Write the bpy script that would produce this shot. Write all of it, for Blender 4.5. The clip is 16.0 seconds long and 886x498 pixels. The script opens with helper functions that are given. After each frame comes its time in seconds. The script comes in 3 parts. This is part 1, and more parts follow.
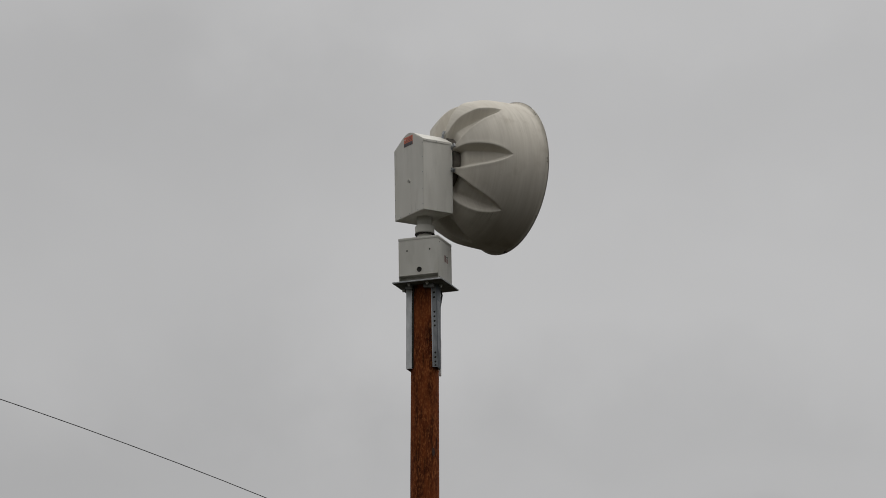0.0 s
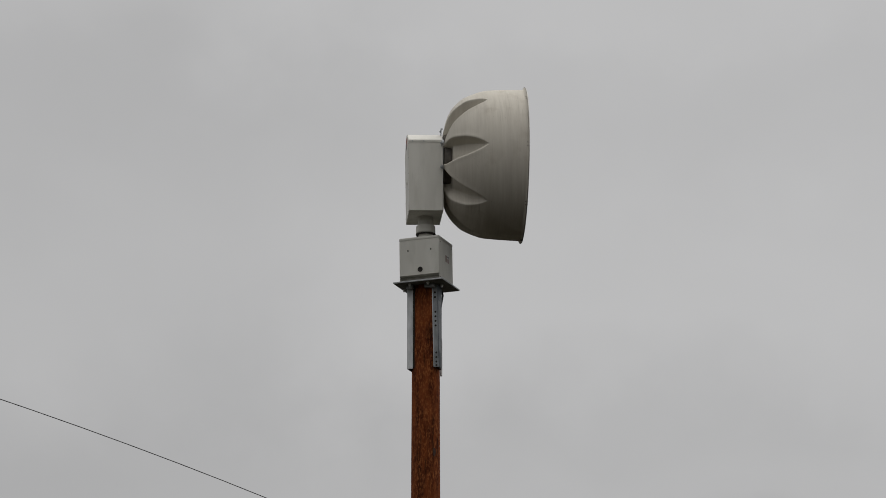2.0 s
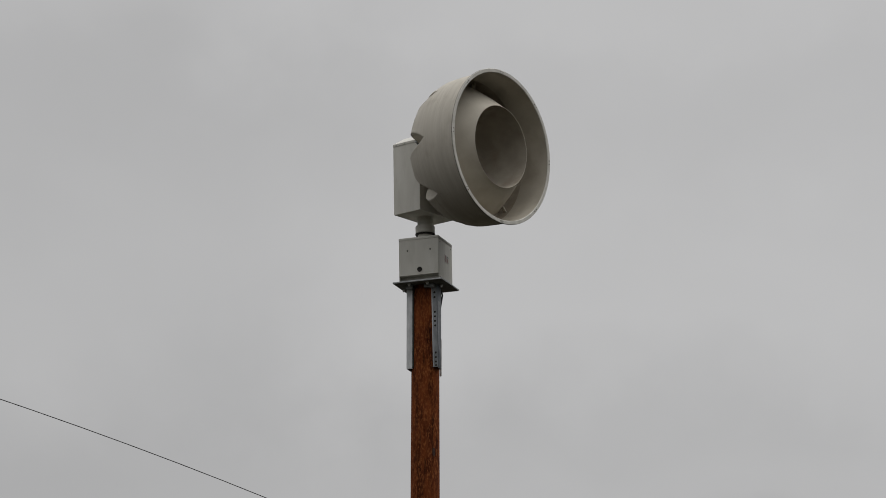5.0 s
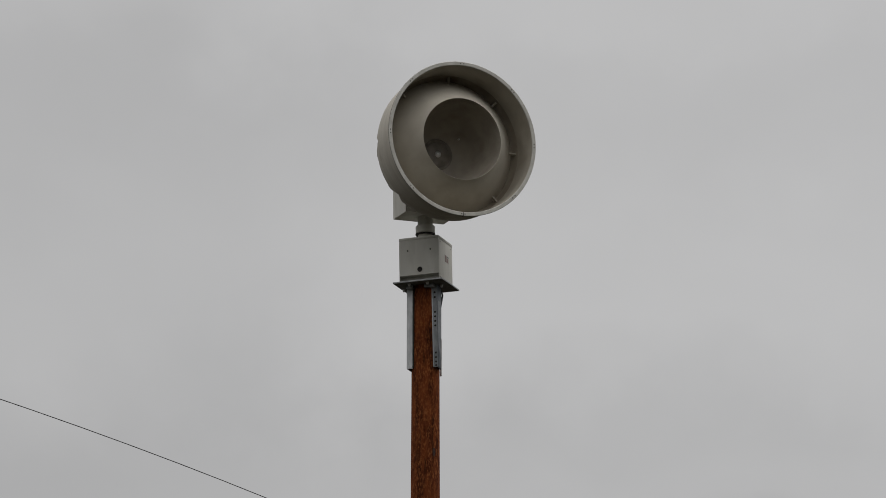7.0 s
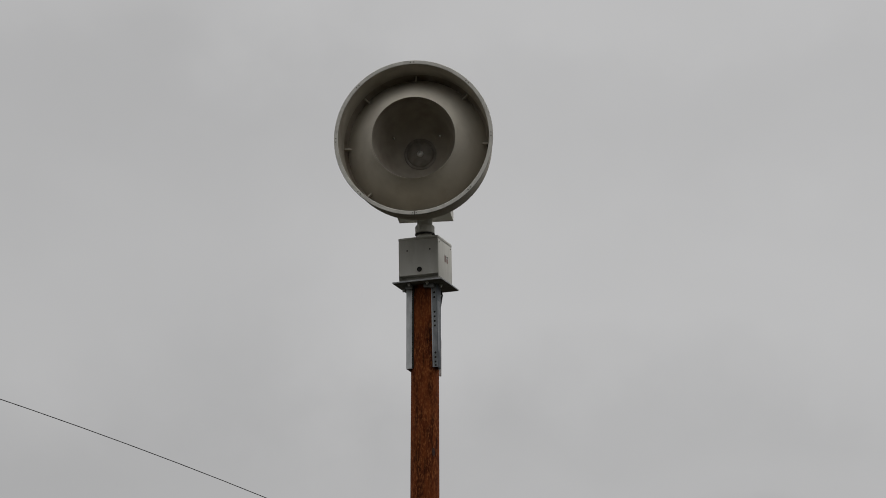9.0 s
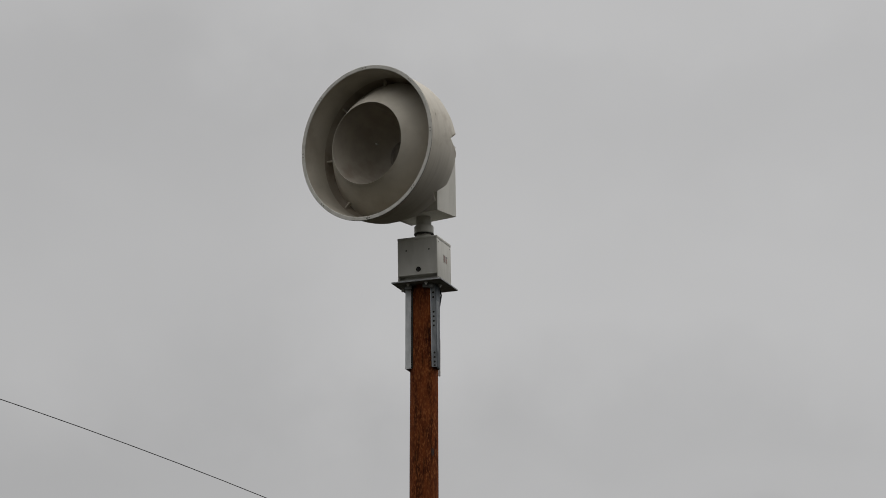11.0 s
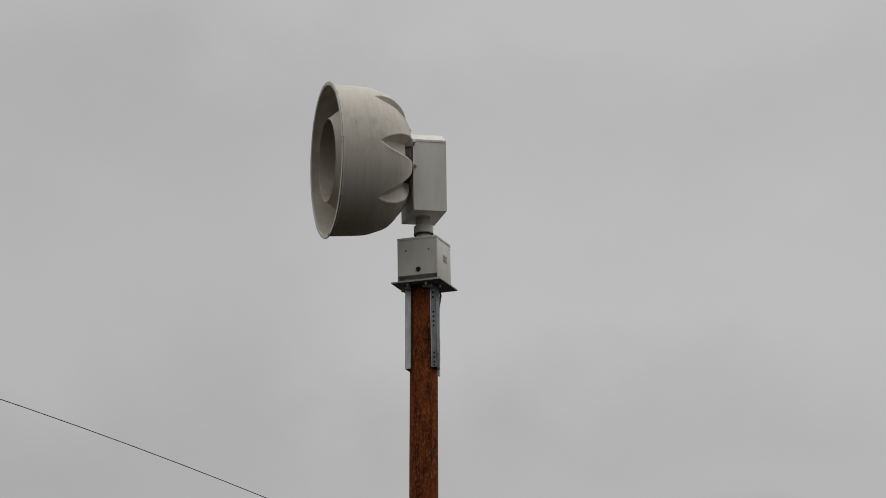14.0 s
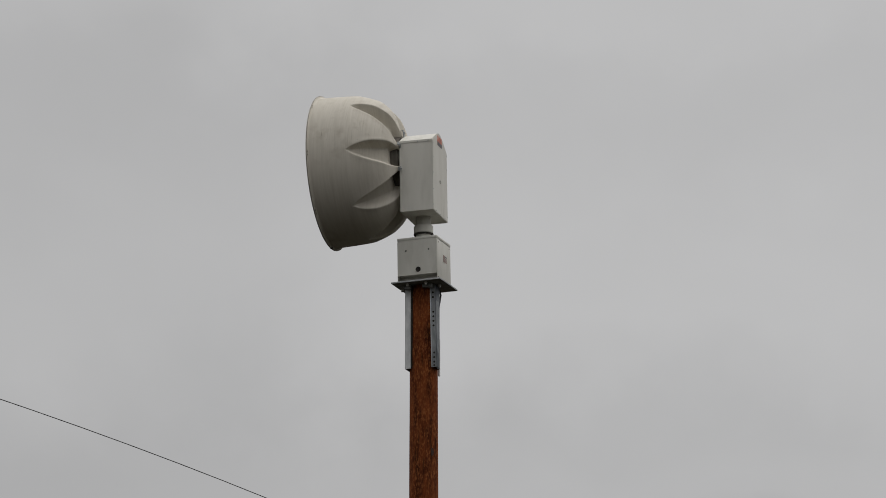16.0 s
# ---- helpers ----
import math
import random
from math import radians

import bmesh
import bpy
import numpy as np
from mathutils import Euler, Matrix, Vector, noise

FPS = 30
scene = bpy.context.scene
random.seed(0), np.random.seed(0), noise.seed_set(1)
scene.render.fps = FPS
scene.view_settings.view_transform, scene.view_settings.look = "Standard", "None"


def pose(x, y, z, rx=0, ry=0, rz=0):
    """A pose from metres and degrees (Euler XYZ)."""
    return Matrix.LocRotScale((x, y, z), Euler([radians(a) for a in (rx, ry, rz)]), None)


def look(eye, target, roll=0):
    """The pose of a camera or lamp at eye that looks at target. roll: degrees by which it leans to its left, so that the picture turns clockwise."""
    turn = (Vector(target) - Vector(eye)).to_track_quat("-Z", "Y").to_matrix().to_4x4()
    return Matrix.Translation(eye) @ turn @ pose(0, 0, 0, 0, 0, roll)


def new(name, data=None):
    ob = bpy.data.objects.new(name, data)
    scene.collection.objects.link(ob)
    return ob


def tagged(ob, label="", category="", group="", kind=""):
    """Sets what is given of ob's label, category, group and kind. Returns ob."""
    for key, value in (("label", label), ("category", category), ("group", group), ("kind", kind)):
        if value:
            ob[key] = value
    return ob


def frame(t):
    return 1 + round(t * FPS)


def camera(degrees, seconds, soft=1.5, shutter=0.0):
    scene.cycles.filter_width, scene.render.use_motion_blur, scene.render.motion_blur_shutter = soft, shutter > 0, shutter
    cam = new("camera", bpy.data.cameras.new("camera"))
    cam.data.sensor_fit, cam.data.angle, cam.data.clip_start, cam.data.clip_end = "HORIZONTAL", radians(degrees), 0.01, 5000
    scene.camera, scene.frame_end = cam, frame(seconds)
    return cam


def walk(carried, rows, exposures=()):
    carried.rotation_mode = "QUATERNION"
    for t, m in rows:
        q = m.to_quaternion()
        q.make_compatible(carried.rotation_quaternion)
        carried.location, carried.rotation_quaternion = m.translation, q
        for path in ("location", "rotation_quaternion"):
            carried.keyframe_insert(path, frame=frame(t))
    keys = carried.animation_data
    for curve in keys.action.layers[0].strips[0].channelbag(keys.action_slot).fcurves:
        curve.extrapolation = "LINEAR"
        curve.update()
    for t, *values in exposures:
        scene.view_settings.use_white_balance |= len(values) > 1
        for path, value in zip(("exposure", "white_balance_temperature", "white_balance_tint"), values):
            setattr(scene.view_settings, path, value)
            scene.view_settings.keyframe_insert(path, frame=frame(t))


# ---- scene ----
# Camera: a long lens on a tripod, about 36 m from the pole, looking up.
cam = camera(11.035, 16.0, soft=0.9)
EYE = (0.0, -36.0, 1.6)
AIM = pose(0, 0, 0, 0, 0, -0.2322) @ pose(0, 0, 0, 90 + 15.3326, 0, 0)
STAND = Matrix.Translation(EYE) @ AIM
walk(cam, [(0.0, STAND), (16.0, STAND)])

# ---------------------------------------------------------------- light
SUN_AZ, SUN_EL = 66.0, 62.0          # degrees from +y towards +x, above the horizon


def make_world():
    """Overcast sky: a clear-sky texture almost wholly covered by grey cloud that brightens to the zenith."""
    world = bpy.data.worlds.new("overcast_sky")
    scene.world = world
    world.use_nodes = True
    nt = world.node_tree
    nt.nodes.clear()
    n, l = nt.nodes.new, nt.links.new
    out, bg = n("ShaderNodeOutputWorld"), n("ShaderNodeBackground")
    sky = n("ShaderNodeTexSky")
    sky.sky_type, sky.sun_disc = "NISHITA", False
    sky.sun_elevation, sky.sun_rotation = radians(SUN_EL), radians(SUN_AZ)
    sky_dim = n("ShaderNodeVectorMath")
    sky_dim.operation = "SCALE"
    sky_dim.inputs["Scale"].default_value = 0.1
    l(sky.outputs[0], sky_dim.inputs[0])
    tc, sep = n("ShaderNodeTexCoord"), n("ShaderNodeSeparateXYZ")
    l(tc.outputs["Generated"], sep.inputs[0])
    # brightness over height: dim at the horizon, level above it, bright at the zenith
    up = n("ShaderNodeValToRGB")
    up.color_ramp.interpolation = "CARDINAL"
    stops = up.color_ramp.elements
    stops[0].position, stops[1].position = 0.0, 1.0
    for at in (0.10, 0.20, 0.222, 0.242, 0.26, 0.31, 0.50):
        stops.new(at)
    for stop, value in zip(stops, SKY_STOPS):
        stop.color = (value, value, value, 1)
    # ragged cloud edges: both gradients are pushed about by a coarse noise
    ragged, push, push_side = n("ShaderNodeTexNoise"), n("ShaderNodeMath"), n("ShaderNodeMath")
    ragged.inputs["Scale"].default_value, ragged.inputs["Detail"].default_value = 22.0, 5.0
    l(tc.outputs["Generated"], ragged.inputs["Vector"])
    for node, base, reach in ((push, "Z", 0.05), (push_side, "X", 0.16)):
        off = n("ShaderNodeMapRange")
        off.inputs["To Min"].default_value, off.inputs["To Max"].default_value = -reach / 2, reach / 2
        l(ragged.outputs["Fac"], off.inputs["Value"])
        l(sep.outputs[base], node.inputs[0])
        l(off.outputs[0], node.inputs[1])
    l(push.outputs[0], up.inputs["Fac"])
    # brighter towards the hidden sun
    side = n("ShaderNodeMapRange")
    side.interpolation_type = "SMOOTHSTEP"
    side.inputs["From Min"].default_value, side.inputs["From Max"].default_value = -0.07, 0.025
    side.inputs["To Min"].default_value, side.inputs["To Max"].default_value = 0.940, 1.030
    l(push_side.outputs[0], side.inputs["Value"])
    # soft cloud masses at two sizes
    big, small = n("ShaderNodeTexNoise"), n("ShaderNodeTexNoise")
    for tex, scale, detail, rough in ((big, 14.0, 3.0, 0.5), (small, 40.0, 4.0, 0.55)):
        tex.inputs["Scale"].default_value = scale
        tex.inputs["Detail"].default_value = detail
        tex.inputs["Roughness"].default_value = rough
        shift = n("ShaderNodeMapping")
        shift.inputs["Location"].default_value = CLOUD_SHIFT
        shift.inputs["Scale"].default_value = (1.0, 1.0, 1.15)
        l(tc.outputs["Generated"], shift.inputs["Vector"])
        l(shift.outputs[0], tex.inputs["Vector"])
    cloud = []
    for tex, low, high in ((big, 0.982, 1.018), (small, 0.99, 1.01)):
        m = n("ShaderNodeMapRange")
        m.inputs["From Min"].default_value, m.inputs["From Max"].default_value = 0.3, 0.7
        m.inputs["To Min"].default_value, m.inputs["To Max"].default_value = low, high
        l(tex.outputs["Fac"], m.inputs["Value"])
        cloud.append(m)
    last = up.outputs[0]
    for other in (side.outputs[0], cloud[0].outputs[0], cloud[1].outputs[0]):
        mul = n("ShaderNodeMath")
        mul.operation = "MULTIPLY"
        l(last, mul.inputs[0])
        l(other, mul.inputs[1])
        last = mul.outputs[0]
    grey = n("ShaderNodeVectorMath")
    grey.operation = "SCALE"
    grey.inputs[0].default_value = (1.008, 1.0, 0.996)
    l(last, grey.inputs["Scale"])
    mix = n("ShaderNodeMix")
    mix.data_type = "RGBA"
    mix.inputs["Factor"].default_value = 0.97
    l(sky_dim.outputs[0], mix.inputs["A"])
    l(grey.outputs[0], mix.inputs["B"])
    l(mix.outputs["Result"], bg.inputs["Color"])
    bg.inputs["Strength"].default_value = 1.0
    l(bg.outputs[0], out.inputs["Surface"])


SKY_STOPS = (0.015, 0.07, 0.398, 0.441, 0.480, 0.488, 0.488, 0.74, 1.35)
CLOUD_SHIFT = (0.35, 0.1, 0.62)
make_world()

sun_data = bpy.data.lights.new("sun", "SUN")
sun_data.energy, sun_data.angle, sun_data.color = 0.85, radians(40), (1.0, 0.97, 0.93)
sun = new("sun", sun_data)
SUN_DIR = Vector((math.sin(radians(SUN_AZ)) * math.cos(radians(SUN_EL)), math.cos(radians(SUN_AZ)) * math.cos(radians(SUN_EL)), math.sin(radians(SUN_EL))))
sun.matrix_world = look(SUN_DIR * 60 + Vector((0, 0, 12)), (0, 0, 12))


# ---------------------------------------------------------------- materials
def material(name, low, high, rough=0.5, metal=0.0, scale=6.0, stretch=(1, 1, 1), bump=0.0, bump_scale=60.0, stain=None, stain_scale=2.0, stain_stretch=(1, 1, 1), stain_amount=0.3, spec=0.5):
    """Two colours mixed by grain noise, a stain colour at a larger scale, and fine relief, in the object's own metres."""
    m = bpy.data.materials.new(name)
    m.use_nodes = True
    nt = m.node_tree
    n, l = nt.nodes.new, nt.links.new
    bsdf = nt.nodes["Principled BSDF"]
    tc = n("ShaderNodeTexCoord")

    def noise_at(size, reach, detail):
        mp, tx = n("ShaderNodeMapping"), n("ShaderNodeTexNoise")
        mp.inputs["Scale"].default_value = reach
        tx.inputs["Scale"].default_value, tx.inputs["Detail"].default_value = size, detail
        l(tc.outputs["Object"], mp.inputs["Vector"])
        l(mp.outputs[0], tx.inputs["Vector"])
        return tx.outputs["Fac"]

    def spread(value, a, b, low_to=0.0, high_to=1.0):
        r = n("ShaderNodeMapRange")
        r.interpolation_type = "SMOOTHSTEP"
        r.inputs["From Min"].default_value, r.inputs["From Max"].default_value = a, b
        r.inputs["To Min"].default_value, r.inputs["To Max"].default_value = low_to, high_to
        l(value, r.inputs["Value"])
        return r.outputs[0]

    def mixed(fac, a, b):
        x = n("ShaderNodeMix")
        x.data_type = "RGBA"
        l(fac, x.inputs["Factor"])
        for sock, value in (("A", a), ("B", b)):
            if isinstance(value, tuple):
                x.inputs[sock].default_value = (*value, 1)
            else:
                l(value, x.inputs[sock])
        return x.outputs["Result"]

    colour = mixed(spread(noise_at(scale, stretch, 5.0), 0.32, 0.68), low, high)
    if stain:
        colour = mixed(spread(noise_at(stain_scale, stain_stretch, 6.0), 0.5, 0.72, 0.0, stain_amount), colour, stain)
    l(colour, bsdf.inputs["Base Color"])
    l(spread(noise_at(scale * 1.7, stretch, 3.0), 0.3, 0.7, max(rough - 0.08, 0.02), min(rough + 0.1, 1.0)), bsdf.inputs["Roughness"])
    bsdf.inputs["Metallic"].default_value = metal
    bsdf.inputs["Specular IOR Level"].default_value = spec
    if bump:
        bp = n("ShaderNodeBump")
        bp.inputs["Strength"].default_value, bp.inputs["Distance"].default_value = bump, 0.004
        l(noise_at(bump_scale, stretch, 4.0), bp.inputs["Height"])
        l(bp.outputs[0], bsdf.inputs["Normal"])
    return m


# shell paint: faint mould lines run round the horn, rain dirt over them
HORN = material("beige_horn_paint", (0.555, 0.52, 0.45), (0.595, 0.56, 0.49), 0.62, scale=3.0, stretch=(1.5, 22, 1.5), bump=0.04, bump_scale=5.0, stain=(0.40, 0.365, 0.31), stain_scale=2.2, stain_stretch=(1, 6, 1), stain_amount=0.25, spec=0.1)
INSIDE = material("beige_inner_paint", (0.485, 0.45, 0.38), (0.555, 0.518, 0.44), 0.6, scale=5.0, bump=0.1, stain=(0.36, 0.315, 0.25), stain_scale=4.0, stain_amount=0.45, spec=0.3)
# inner wall and stays: grime, plus some of the gap's shade in the colour
WALL = material("grimy_shaded_wall_paint", (0.43, 0.395, 0.33), (0.51, 0.472, 0.398), 0.6, scale=5.0, bump=0.1, stain=(0.28, 0.235, 0.185), stain_scale=4.0, stain_amount=0.5, spec=0.3)
# gap bottom: brown grime, with the gap's shade put into its colour
GAP_SHADE = material("brown_shaded_gap_grime", (0.31, 0.268, 0.212), (0.39, 0.345, 0.28), 0.75, scale=6.0, bump=0.15, stain=(0.16, 0.12, 0.085), stain_scale=5.0, stain_amount=0.6, spec=0.2)
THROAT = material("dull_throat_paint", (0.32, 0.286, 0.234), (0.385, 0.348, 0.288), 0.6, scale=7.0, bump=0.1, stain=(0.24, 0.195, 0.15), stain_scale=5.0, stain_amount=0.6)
RIM = material("pale_rim_paint", (0.56, 0.545, 0.49), (0.65, 0.635, 0.58), 0.45, scale=14.0, bump=0.1, stain=(0.36, 0.34, 0.30), stain_scale=9.0, stain_amount=0.4)
STEEL = material("grey_painted_sheet_steel", (0.62, 0.605, 0.55), (0.68, 0.665, 0.61), 0.5, scale=7.0, stretch=(1, 1, 0.25), bump=0.05, bump_scale=20.0, stain=(0.42, 0.41, 0.36), stain_scale=5.0, stain_stretch=(2, 2, 0.6), stain_amount=0.25, spec=0.2)
GEAR = material("grey_painted_gearbox_steel", (0.55, 0.54, 0.49), (0.62, 0.61, 0.56), 0.5, scale=7.0, stretch=(1, 1, 0.25), bump=0.05, bump_scale=20.0, stain=(0.36, 0.35, 0.30), stain_scale=6.0, stain_stretch=(2, 2, 0.6), stain_amount=0.25, spec=0.2)
GALV = material("galvanised_steel", (0.31, 0.325, 0.33), (0.45, 0.46, 0.465), 0.5, metal=0.4, scale=22.0, stretch=(1, 1, 0.5), bump=0.08, stain=(0.18, 0.195, 0.21), stain_scale=7.0, stain_stretch=(1, 1, 0.3), stain_amount=0.6)
PALE_GALV = material("bright_galvanised_steel", (0.50, 0.515, 0.52), (0.64, 0.65, 0.655), 0.5, metal=0.3, scale=22.0, stretch=(1, 1, 0.5), bump=0.08, stain=(0.24, 0.255, 0.27), stain_scale=6.0, stain_stretch=(1, 1, 0.25), stain_amount=0.55)
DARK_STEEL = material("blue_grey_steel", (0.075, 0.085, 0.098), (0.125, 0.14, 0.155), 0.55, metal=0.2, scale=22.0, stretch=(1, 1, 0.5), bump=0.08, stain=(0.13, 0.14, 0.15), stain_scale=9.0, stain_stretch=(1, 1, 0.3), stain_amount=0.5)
# punched channel: a darker grey than the plain one
SLATE = material("darker_grey_channel_steel", (0.20, 0.212, 0.22), (0.30, 0.315, 0.325), 0.6, metal=0.2, scale=22.0, stretch=(1, 1, 0.5), bump=0.08, stain=(0.05, 0.055, 0.06), stain_scale=8.0, stain_stretch=(1, 1, 0.3), stain_amount=0.5, spec=0.3)
PLATE = material("weathered_galvanised_plate", (0.15, 0.15, 0.14), (0.23, 0.23, 0.217), 0.65, metal=0.1, scale=16.0, bump=0.08, stain=(0.17, 0.16, 0.14), stain_scale=6.0, stain_amount=0.5)
BOLT = material("zinc_bolt", (0.68, 0.68, 0.66), (0.8, 0.8, 0.78), 0.35, metal=0.3, scale=60.0)
BLACK = material("dark_cast_metal", (0.02, 0.018, 0.016), (0.04, 0.037, 0.032), 0.7, scale=20.0, bump=0.1, spec=0.2)
CASING = material("dark_casing_metal", (0.07, 0.062, 0.05), (0.12, 0.106, 0.088), 0.55, scale=14.0, bump=0.1)
HUBM = material("dark_hub_metal", (0.18, 0.16, 0.13), (0.25, 0.225, 0.185), 0.5, scale=14.0, bump=0.1)
RUBBER = material("black_cable_rubber", (0.015, 0.015, 0.016), (0.03, 0.03, 0.031), 0.6, scale=40.0)
ORANGE = material("orange_label_vinyl", (0.62, 0.12, 0.05), (0.72, 0.17, 0.08), 0.4, scale=40.0)
LABEL_DARK = material("dark_label_print", (0.05, 0.045, 0.05), (0.09, 0.08, 0.085), 0.45, scale=40.0)
LABEL_PALE = material("pale_label_print", (0.6, 0.55, 0.5), (0.72, 0.68, 0.62), 0.45, scale=40.0)
LABEL_RED = material("faded_red_label", (0.19, 0.12, 0.10), (0.27, 0.17, 0.145), 0.45, scale=40.0)
PVC = material("pale_conduit_plastic", (0.55, 0.55, 0.54), (0.66, 0.66, 0.64), 0.5, scale=20.0)
WIRE = material("dark_wire_sheath", (0.03, 0.03, 0.032), (0.055, 0.055, 0.058), 0.6, scale=30.0)
FEATHER = material("dark_brown_feathers", (0.02, 0.018, 0.016), (0.05, 0.045, 0.04), 0.7, scale=60.0)
BEAK = material("dark_beak", (0.08, 0.07, 0.05), (0.13, 0.11, 0.08), 0.5, scale=60.0)


def flecked(m, colour, size, stretch, reach, amount, patch_size, patch):
    """Adds small marks of another colour, gathered in patches, to a material made above."""
    nt = m.node_tree
    n, l = nt.nodes.new, nt.links.new
    bsdf = nt.nodes["Principled BSDF"]
    before = bsdf.inputs["Base Color"].links[0].from_socket
    tc = n("ShaderNodeTexCoord")
    mp, fleck = n("ShaderNodeMapping"), n("ShaderNodeTexNoise")
    mp.inputs["Scale"].default_value = stretch
    fleck.inputs["Scale"].default_value, fleck.inputs["Detail"].default_value = size, 5.0
    l(tc.outputs["Object"], mp.inputs["Vector"])
    l(mp.outputs[0], fleck.inputs["Vector"])
    area = n("ShaderNodeTexNoise")
    area.inputs["Scale"].default_value = patch_size
    l(tc.outputs["Object"], area.inputs["Vector"])
    where, mark, both = n("ShaderNodeMapRange"), n("ShaderNodeMapRange"), n("ShaderNodeMath")
    where.inputs["From Min"].default_value, where.inputs["From Max"].default_value = patch
    mark.inputs["From Min"].default_value, mark.inputs["From Max"].default_value = reach
    mark.inputs["To Max"].default_value = amount
    both.operation = "MULTIPLY"
    l(area.outputs["Fac"], where.inputs["Value"])
    l(fleck.outputs["Fac"], mark.inputs["Value"])
    l(mark.outputs[0], both.inputs[0])
    l(where.outputs[0], both.inputs[1])
    x = n("ShaderNodeMix")
    x.data_type = "RGBA"
    l(both.outputs[0], x.inputs["Factor"])
    l(before, x.inputs["A"])
    x.inputs["B"].default_value = (*colour, 1)
    l(x.outputs["Result"], bsdf.inputs["Base Color"])
    return m


# treated pine: red-brown with short pale flecks along the grain, and dark checks
WOOD = material("treated_red_brown_pine", (0.074, 0.0165, 0.0052), (0.180, 0.046, 0.013), 0.85, scale=24.0, stretch=(1, 1, 0.22), bump=0.6, bump_scale=70.0, stain=(0.018, 0.005, 0.002), stain_scale=10.0, stain_stretch=(1, 1, 0.07), stain_amount=0.8, spec=0.08)
flecked(WOOD, (0.31, 0.106, 0.036), 90.0, (1, 1, 0.4), (0.47, 0.66), 0.8, 3.0, (0.15, 0.50))
flecked(WOOD, (0.014, 0.004, 0.002), 46.0, (1, 1, 0.10), (0.55, 0.66), 0.65, 3.0, (0.35, 0.6))
# the horn's paint: thin scratches round it, brown grime in patches, small dark specks
flecked(HORN, (0.30, 0.27, 0.22), 4.0, (1, 40, 1), (0.57, 0.68), 0.38, 2.6, (0.50, 0.64))
flecked(HORN, (0.30, 0.255, 0.195), 9.0, (1, 1, 1), (0.52, 0.72), 0.4, 2.0, (0.45, 0.62))
flecked(HORN, (0.16, 0.13, 0.10), 70.0, (1, 1, 1), (0.69, 0.74), 0.6, 5.0, (0.45, 0.6))
flecked(STEEL, (0.40, 0.385, 0.335), 26.0, (1, 1, 0.15), (0.60, 0.72), 0.35, 3.0, (0.45, 0.62))
KNOT = material("dark_knot_wood", (0.03, 0.012, 0.006), (0.06, 0.022, 0.01), 0.8, scale=60.0)
# unseen ground, near black so that little light bounces onto the undersides
GROUND_TONE = material("near_black_ground", (0.013, 0.012, 0.008), (0.022, 0.020, 0.014), 0.9, scale=0.8, bump=0.4, bump_scale=12.0, stain=(0.027, 0.023, 0.017), stain_scale=0.08, stain_amount=0.6, spec=0.1)


# ---------------------------------------------------------------- mesh helpers
def part(name, bm, mat, parent=None, label="", smooth=35.0):
    """Links a bmesh as one mesh object under a thing or part."""
    bmesh.ops.recalc_face_normals(bm, faces=bm.faces)
    me = bpy.data.meshes.new(name)
    bm.to_mesh(me)
    bm.free()
    me.materials.append(mat)
    for f in me.polygons:
        f.use_smooth = True
    me.set_sharp_from_angle(angle=radians(smooth))
    ob = new(name, me)
    ob.parent = parent
    return tagged(ob, label) if label else ob


def repeat(ob, m):
    """Another piece on the same mesh, under the same parent."""
    again = ob.copy()
    scene.collection.objects.link(again)
    again.matrix_basis = m
    return again


def box(bm, lo, hi, m=Matrix(), bevel=0.0):
    """A box between two corners, bevelled, put at the pose m."""
    made = bmesh.ops.create_cube(bm, size=1.0)["verts"]
    lo, hi = Vector(lo), Vector(hi)
    for v in made:
        v.co = Vector([(a + b) / 2 + c * (b - a) for a, b, c in zip(lo, hi, v.co)])
    if bevel:
        edges = list({e for v in made for e in v.link_edges})
        made = bmesh.ops.bevel(bm, geom=edges, offset=bevel, segments=2, affect="EDGES", profile=0.5)["verts"] + [v for v in made if v.is_valid]
    for v in set(made):
        v.co = m @ v.co
    return bm


def lathe(bm, profile, steps=96, m=Matrix(), closed=False, caps=True):
    """Turns (along, radius) pairs about the local z axis."""
    rings = []
    for a, r in profile:
        rings.append([bm.verts.new(m @ Vector((r * math.cos(2 * math.pi * i / steps), r * math.sin(2 * math.pi * i / steps), a))) for i in range(steps)])
    pairs = list(zip(rings, rings[1:])) + ([(rings[-1], rings[0])] if closed else [])
    for one, two in pairs:
        for i in range(steps):
            j = (i + 1) % steps
            bm.faces.new((one[i], one[j], two[j], two[i]))
    if caps and not closed:
        bm.faces.new(rings[0])
        bm.faces.new(rings[-1])
    return bm


def tube(bm, points, radius, sides=8):
    """A round cable through the points."""
    pts = [Vector(p) for p in points]
    rings = []
    for i, p in enumerate(pts):
        along = (pts[min(i + 1, len(pts) - 1)] - pts[max(i - 1, 0)]).normalized()
        side = along.cross(Vector((0, 0, 1)) if abs(along.z) < 0.9 else Vector((1, 0, 0))).normalized()
        other = along.cross(side)
        rings.append([bm.verts.new(p + radius * (math.cos(2 * math.pi * k / sides) * side + math.sin(2 * math.pi * k / sides) * other)) for k in range(sides)])
    for one, two in zip(rings, rings[1:]):
        for k in range(sides):
            bm.faces.new((one[k], one[(k + 1) % sides], two[(k + 1) % sides], two[k]))
    bm.faces.new(rings[0])
    bm.faces.new(rings[-1])
    return bm


